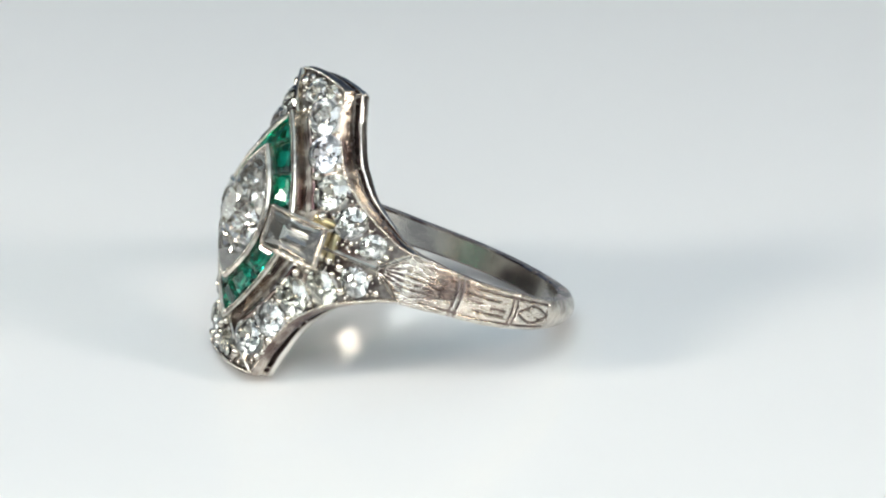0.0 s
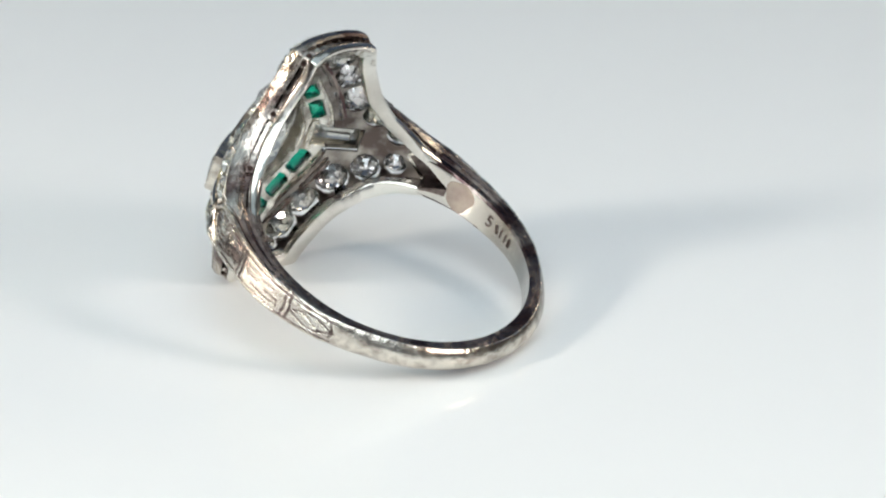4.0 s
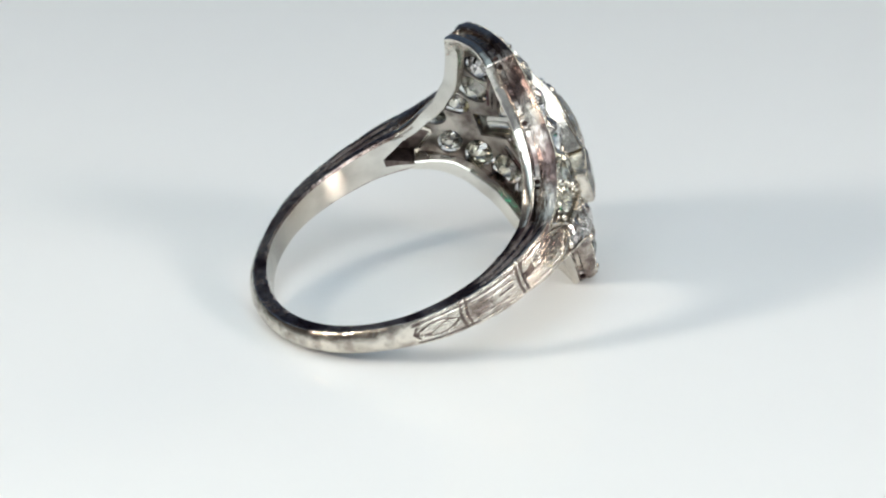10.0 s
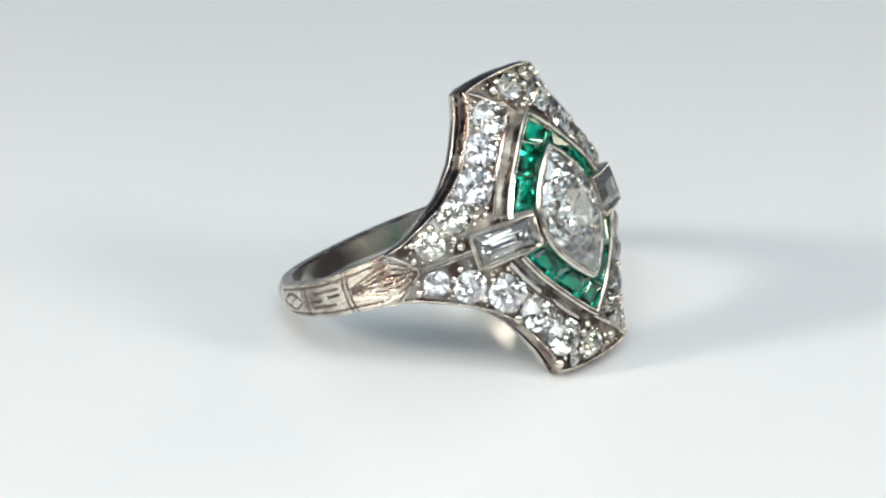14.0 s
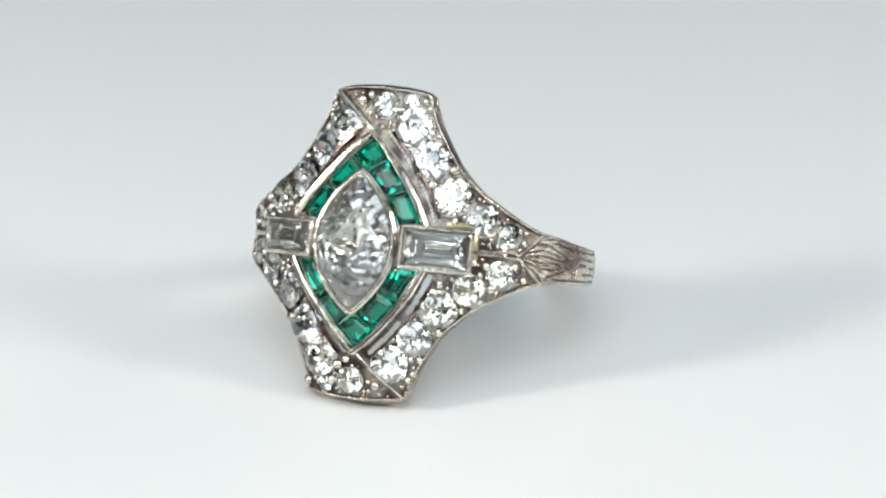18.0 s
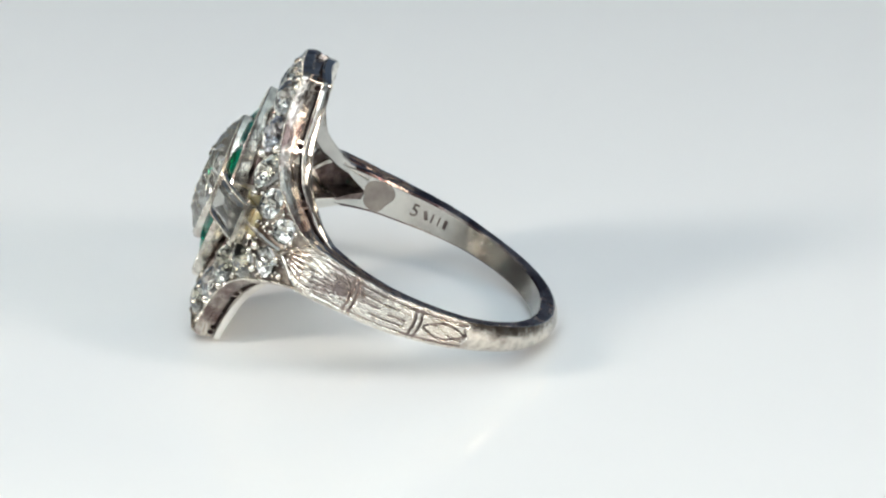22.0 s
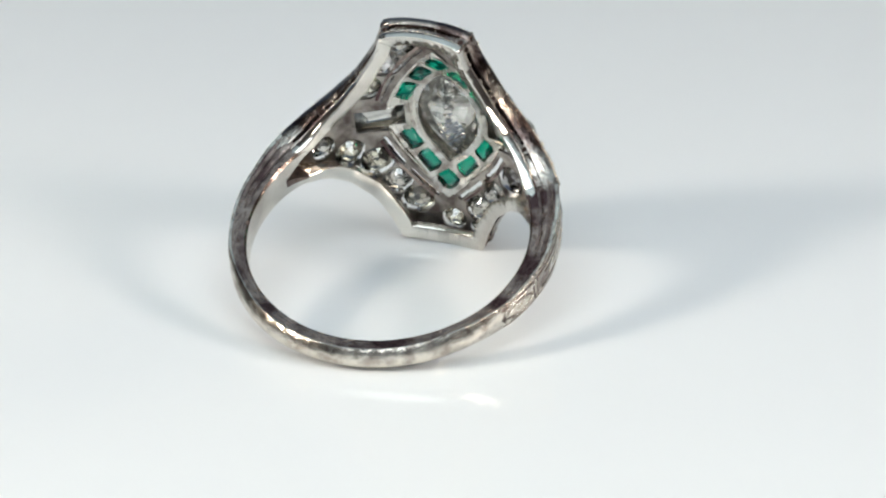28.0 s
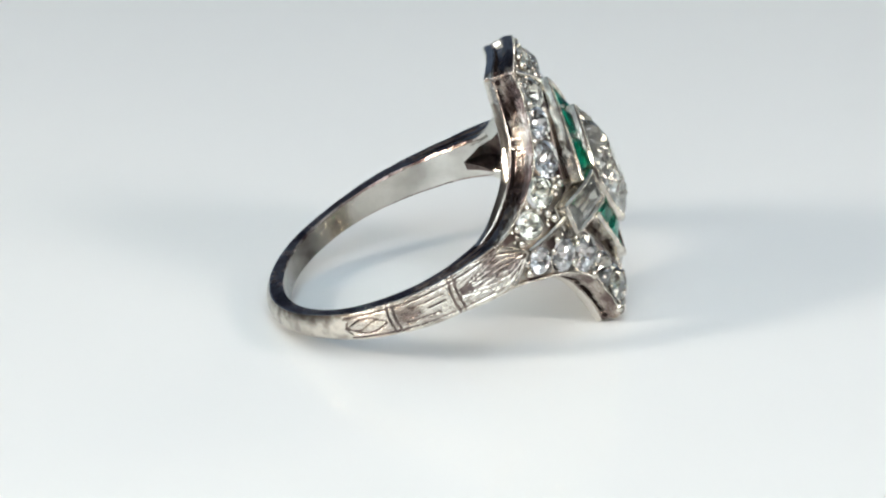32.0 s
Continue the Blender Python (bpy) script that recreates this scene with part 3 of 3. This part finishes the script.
INNER = [(0, 4.0), (0.62, 3.45), (1.25, 2.75), (1.8, 1.95), (2.2, 1.05)]


def emerald_shapes():
    tip = [between(OUTER, 0), between(OUTER, 0.262), between(INNER, 0.03), between(INNER, 0.03) * (-1, 1), between(OUTER, 0.262) * (-1, 1)]
    one = [between(OUTER, 0.272), between(OUTER, 0.63), between(INNER, 0.52), between(INNER, 0.07)]
    two = [between(OUTER, 0.64), between(OUTER, 1.0), between(INNER, 1.0), between(INNER, 0.535)]
    return [[p * (1, k) for p in tip] for k in (1, -1)] + [[p * (m, k) for p in sh] for sh in (one, two) for m in (1, -1) for k in (1, -1)]


def level(s):
    """How far the head's face falls away below the lozenge, which is flatter than the face."""
    return 0.85 * (HALF[0][1] - profile(s)[1])


def height_in(s, u):
    """How high a stone's girdle stands between the lozenge's edge and the navette."""
    a = math.hypot(s / 3.6, u / 5.5)
    return 0.9 - 0.72 * max(0.0, min(1.0, (a - 0.58) / 0.42)) + level(s)


GIRDLE = 1.33          # height of the centre stone's girdle over the head's face


def build_lozenge():
    for k in (1, -1):
        arm = [(0, 5.86), (0.6, 5.35), (1.3, 4.62), (2.35, 3.28), (2.95, 2.4), (3.5, 1.25), (3.54, 1.1)]
        arm = [(-k * a, k * b) for a, b in arm[:0:-1]] + [(k * a, k * b) for a, b in arm]
        arm = resample(arm, 0.25)
        bm = bmesh.new()
        strip(bm, arm, 0.34, -0.22, lambda s, u: 0.64 + level(s), False, 0.2)
        edge = part("lozenge_frame", bm, bright, ring, "raised chevron-shaped platinum frame beside the emeralds", 40)
        bm = bmesh.new()
        beads(bm, offset(arm, -0.06), 0.06, 0.15, lambda s, u: 0.64 + level(s))
        tagged(part("milgrain", bm, bright, edge, "row of tiny milgrain beads", 60), kind="stuff")
    bm = bmesh.new()
    strip(bm, offset(NAVETTE_FINE, 0.12, True), 0.36, 0.38, GIRDLE, True)
    bezel = part("navette_bezel", bm, bright, ring, "polished bezel of the centre stone", 40)
    bm = bmesh.new()
    beads(bm, offset(NAVETTE_FINE, 0.1, True), 0.075, 0.18, GIRDLE, True)
    tagged(part("milgrain", bm, bright, bezel, "row of tiny milgrain beads", 60), kind="stuff")
    shapes = emerald_shapes()
    small, cut = [], random.Random(12)
    for sh in shapes:
        c = sum(sh) / len(sh)
        pts = []
        for grow, lift in ((0.58, 0.2), (0.82, 0.13), (0.99, 0.0), (0.99, -0.08), (0.80, -0.36), (0.52, -0.60)):
            for p in sh:
                q = c + (p - c) * grow
                pts.append(at(q[0], q[1], height_in(*q) + lift * cut.uniform(0.75, 1.25)))
        part("emerald", hull(pts), emerald_green, ring, "calibre-cut green emerald")
        small.append((c, [tuple(c + (p - c) * 0.90) for p in sh], 0.5 * max(float(np.linalg.norm(p - c)) for p in sh) * 1.36))

    def keep(s, u):
        return inside(LOZENGE, s, u) and not (abs(u) < 0.75 and abs(s) > 2.3) and not inside(NAVETTE, s * 1.02, u * 1.02) and not any(inside(q, s, u) and math.hypot(s - c[0], u - c[1]) < r for c, q, r in small)

    bm = bmesh.new()
    plate(bm, keep, lambda s, u: height_in(s, u) - 0.62, lambda s, u: height_in(s, u) - 0.3, 0.055, 4.2, 6.0)
    part("emerald_seat", bm, seat_metal, ring, "pierced platinum seat of the emeralds", 30)
    line = np.array(resample(NAVETTE, 0.02, True))
    outline = [np.array(q) for q in resample(NAVETTE, 0.36, True)]

    def gap(q):
        return float(np.sqrt(np.min(np.sum((line - q) ** 2, axis=1))))

    def crown(q):
        return 0.03 + 0.80 * (1 - max(0.0, 1 - gap(q) / 1.6) ** 1.6)

    bm, girdle = cut_stone(outline, lambda q, z: at(float(q[0]), float(q[1]), GIRDLE + z), crown,
                           lambda q: inside(NAVETTE, *q) and not (abs(q[0]) < 0.5 and abs(q[1]) < 0.8), 0.13, 0.26, 0.075, random.Random(3))
    # the lower half: a steep belt, then broad facets that fall to a keel along the long axis
    steps = (-2.9, -2.1, -1.1, 0.0, 1.1, 2.1, 2.9)
    keel = [bm.verts.new(at(0.0, u, GIRDLE - 0.82 * w)) for u, w in zip(steps, (0.72, 1.28, 1.74, 1.9, 1.74, 1.28, 0.72))]
    count = len(outline)
    belly = [bm.verts.new(at(float(q[0]) * 0.62, float(q[1]) * 0.9, GIRDLE - 0.42 * gap(q * (0.0, 0.9)))) for q in outline]
    nearest = [min(range(7), key=lambda k: abs(steps[k] - 0.42 * float(q[1] + outline[(i + 1) % count][1]))) for i, q in enumerate(outline)]
    for i in range(count):
        k = (i + 1) % count
        bm.faces.new((girdle[i], girdle[k], belly[k], belly[i]))
        bm.faces.new((belly[i], belly[k], keel[nearest[i]]))
        step = 1 if nearest[k] > nearest[i] else -1
        for a in range(nearest[i], nearest[k], step):
            bm.faces.new((belly[k], keel[a], keel[a + step]))
    part("navette_diamond", bm, whitened_diamond, ring, "large navette-cut clear diamond")


build_lozenge()


# ---- baguettes ----
def build_baguettes():
    for m in (1, -1):
        def lift(s):
            return 1.15 - 0.15 * (abs(s) - 2.4) + 0.5 * level(min(abs(s), 3.2))
        # the one on the left is slimmer
        slim = 1.0 if m == 1 else 0.82
        box = [(2.4, 1.06 * slim), (5.75, 1.06 * slim), (5.75, -1.06 * slim), (2.4, -1.06 * slim)]
        bm = bmesh.new()
        strip(bm, resample([(m * s, u) for s, u in box], 0.3, True), 0.3, 0.15, lambda s, u: lift(s), True)
        bezel = part("baguette_bezel", bm, polished, ring, "rectangular cream-toned platinum bezel", 40)
        bm = bmesh.new()
        beads(bm, resample([(m * s, u) for s, u in box], 0.17, True), 0.06, 0.16, lambda s, u: lift(s), True)
        tagged(part("milgrain", bm, bright, bezel, "row of tiny milgrain beads", 60), kind="stuff")
        pts = []
        for gs, gu, up in ((1.02, 0.47, 0.17), (1.27, 0.73, 0.09), (1.5, 0.95, -0.04), (1.5, 0.95, -0.1), (1.32, 0.78, -0.36), (1.14, 0.62, -0.66), (0.94, 0.44, -0.92), (0.74, 0.24, -1.10), (0.6, 0.04, -1.18)):
            for a in (-1, 1):
                for b in (-1, 1):
                    s = 4.12 + a * gs
                    pts.append(at(m * s, b * (gu - 0.95 * (1 - slim)) if gu > 0.3 else b * gu * slim, lift(s) + up))
        if m == 1:
            for a, b, w in (((4.5, 1.38), (5.85, 1.34), 0.34), ((6.08, 0.95), (6.12, -0.55), 0.4)):
                bm = bmesh.new()
                strip(bm, resample([a, b], 0.15), w, -0.25, lambda s, u: 0.2 + 0.05 * math.sin(2.1 * s + 3.3 * u))
                part("solder_patch", bm, gold_solder, bezel, "yellow gold solder beside the bezel", 50)
        part("baguette_diamond", hull(pts), whitened_diamond, ring, "long baguette-cut clear diamond")


build_baguettes()


# ---- round diamonds, bars and prongs ----
def brilliant(s, u, r, turn, dice):
    lean_s, lean_u = dice.uniform(-0.13, 0.13), dice.uniform(-0.13, 0.13)
    o = at(s, u, -0.02)
    ax = (at(s + 0.1, u, lean_s * 0.1) - at(s - 0.1, u, -lean_s * 0.1)).normalized()
    ay = (at(s, u + 0.1, lean_u * 0.1) - at(s, u - 0.1, -lean_u * 0.1)).normalized()
    az = ax.cross(ay).normalized()

    def put(q, z):
        return o + (ax * float(q[0]) + ay * float(q[1]) + az * z) * r * 0.001

    def crown(q):
        return 0.03 + 0.36 * (1 - max(0.0, 1 - (1 - math.hypot(*q)) / 0.72) ** 1.5)

    outline = [np.array((math.cos(turn + 2 * math.pi * i / 14), math.sin(turn + 2 * math.pi * i / 14))) for i in range(14)]
    bm, _ = cut_stone(outline, put, crown, lambda q: 0.2 < math.hypot(*q) < 0.9, 0.16, 0.235, 0.022, dice)
    girdle = [put(q, 0.0) for q in outline]
    pts = list(girdle)
    for k, rad, z, phase in ((8, 0.60, -0.40, 0.25), (5, 0.06, -0.78, 0.0)):
        for i in range(k):
            a = 2 * math.pi * (i + phase) / k + turn
            pts.append(put((math.cos(a) * rad * dice.uniform(0.95, 1.05), math.sin(a) * rad * dice.uniform(0.95, 1.05)), z))
    close_stone(bm, hull(pts), girdle)
    return bm


def build_rounds():
    dice = random.Random(4)
    prongs, taken = bmesh.new(), []
    bars = [(-2.6 + 2.6 * i / 12, 8.0 - 2.05 * i / 12) for i in range(13)]
    bars = bars + [(-a, -b) for a, b in bars]
    for s, u, r in ROUNDS:
        part("round_diamond", brilliant(s, u, r, dice.random(), dice), diamond, ring, "old-cut round clear diamond in bead setting")

    def free(s, u, r):
        if abs(u) > half(s) - 0.24 - r or abs(s) > V_ARC - 1.2 or near(LOZENGE_FINE, s, u, 0.3) or inside(LOZENGE, s, u):
            return False
        if abs(u) < 1.2 + r and 2.3 < abs(s) < 5.95 or abs(u) < 0.2 + r and abs(s) > 5.5:
            return False
        if any((s - a) ** 2 + (u - b) ** 2 < (q + r * 0.35) ** 2 for a, b, q in ROUNDS) or near(bars, s, u, 0.2 + r):
            return False
        return not any(near(p, s, u, 0.2 + r) for p in SLOTS) and not any((s - a) ** 2 + (u - b) ** 2 < (q + r) ** 2 * 0.8 for a, b, q in taken)

    for tries, size in ((2500, 0.25), (2500, 0.18), (3000, 0.12), (2500, 0.08)):
        for _ in range(tries):
            s, u = dice.uniform(-V_ARC, V_ARC), dice.uniform(-8.2, 8.2)
            r = size * dice.uniform(0.8, 1.2)
            if free(s, u, r):
                taken.append((s, u, r))
                bmesh.ops.create_icosphere(prongs, subdivisions=2, radius=r * 0.001, matrix=Matrix.Translation(at(s, u, -0.13 + r * 0.6)))
    tagged(part("beadwork", prongs, bright, ring, "small platinum setting beads between the diamonds", 60), kind="stuff")
    for m in (1, -1):
        bm = bmesh.new()
        strip(bm, resample([(-m * 2.6, m * 8.0), (-m * 0.05, m * 5.95)], 0.3), 0.2, -0.3, 0.22)
        part("diagonal_bar", bm, bright, ring, "thin platinum dividing bar", 40)
        bm = bmesh.new()
        strip(bm, resample([(m * 5.8, 0.05), (m * (V_ARC - 1.7), 0.0)], 0.3), 0.3, -0.3, 0.25)
        part("centre_bar", bm, polished, ring, "thin platinum bar beside the baguette", 40)
        bm = bmesh.new()
        w = V_ARC
        strip(bm, resample([(m * (w - 0.12), 1.22), (m * (w - 1.7), 0.0), (m * (w - 0.12), -1.22)], 0.3), 0.22, -0.5, 0.15)
        part("chevron_bar", bm, polished, ring, "V-shaped platinum bar at the shoulder", 40)
    for p in SLOTS:
        out = 0.3 if p[0][0] * p[0][1] > 0 else -0.3
        bm = bmesh.new()
        strip(bm, offset(p, out), 0.18, -0.35, 0.12)
        part("slot_border", bm, aged_shaded, ring, "", 40)


build_rounds()


def motions():
    rows = []
    for i in range(65):
        t = i * 0.5
        late = float(np.interp(t, [0, 6, 9, 11, 14, 22, 25, 32], [0.03, 0.05, 0.28, 0.28, 0.03, 0.03, 0.16, 0.13]))
        rows.append((t, pose(0, 0, 0, 0, 0, late - 360.0 * (t - 17.0) / PERIOD)))
    walk(ring, rows)


motions()
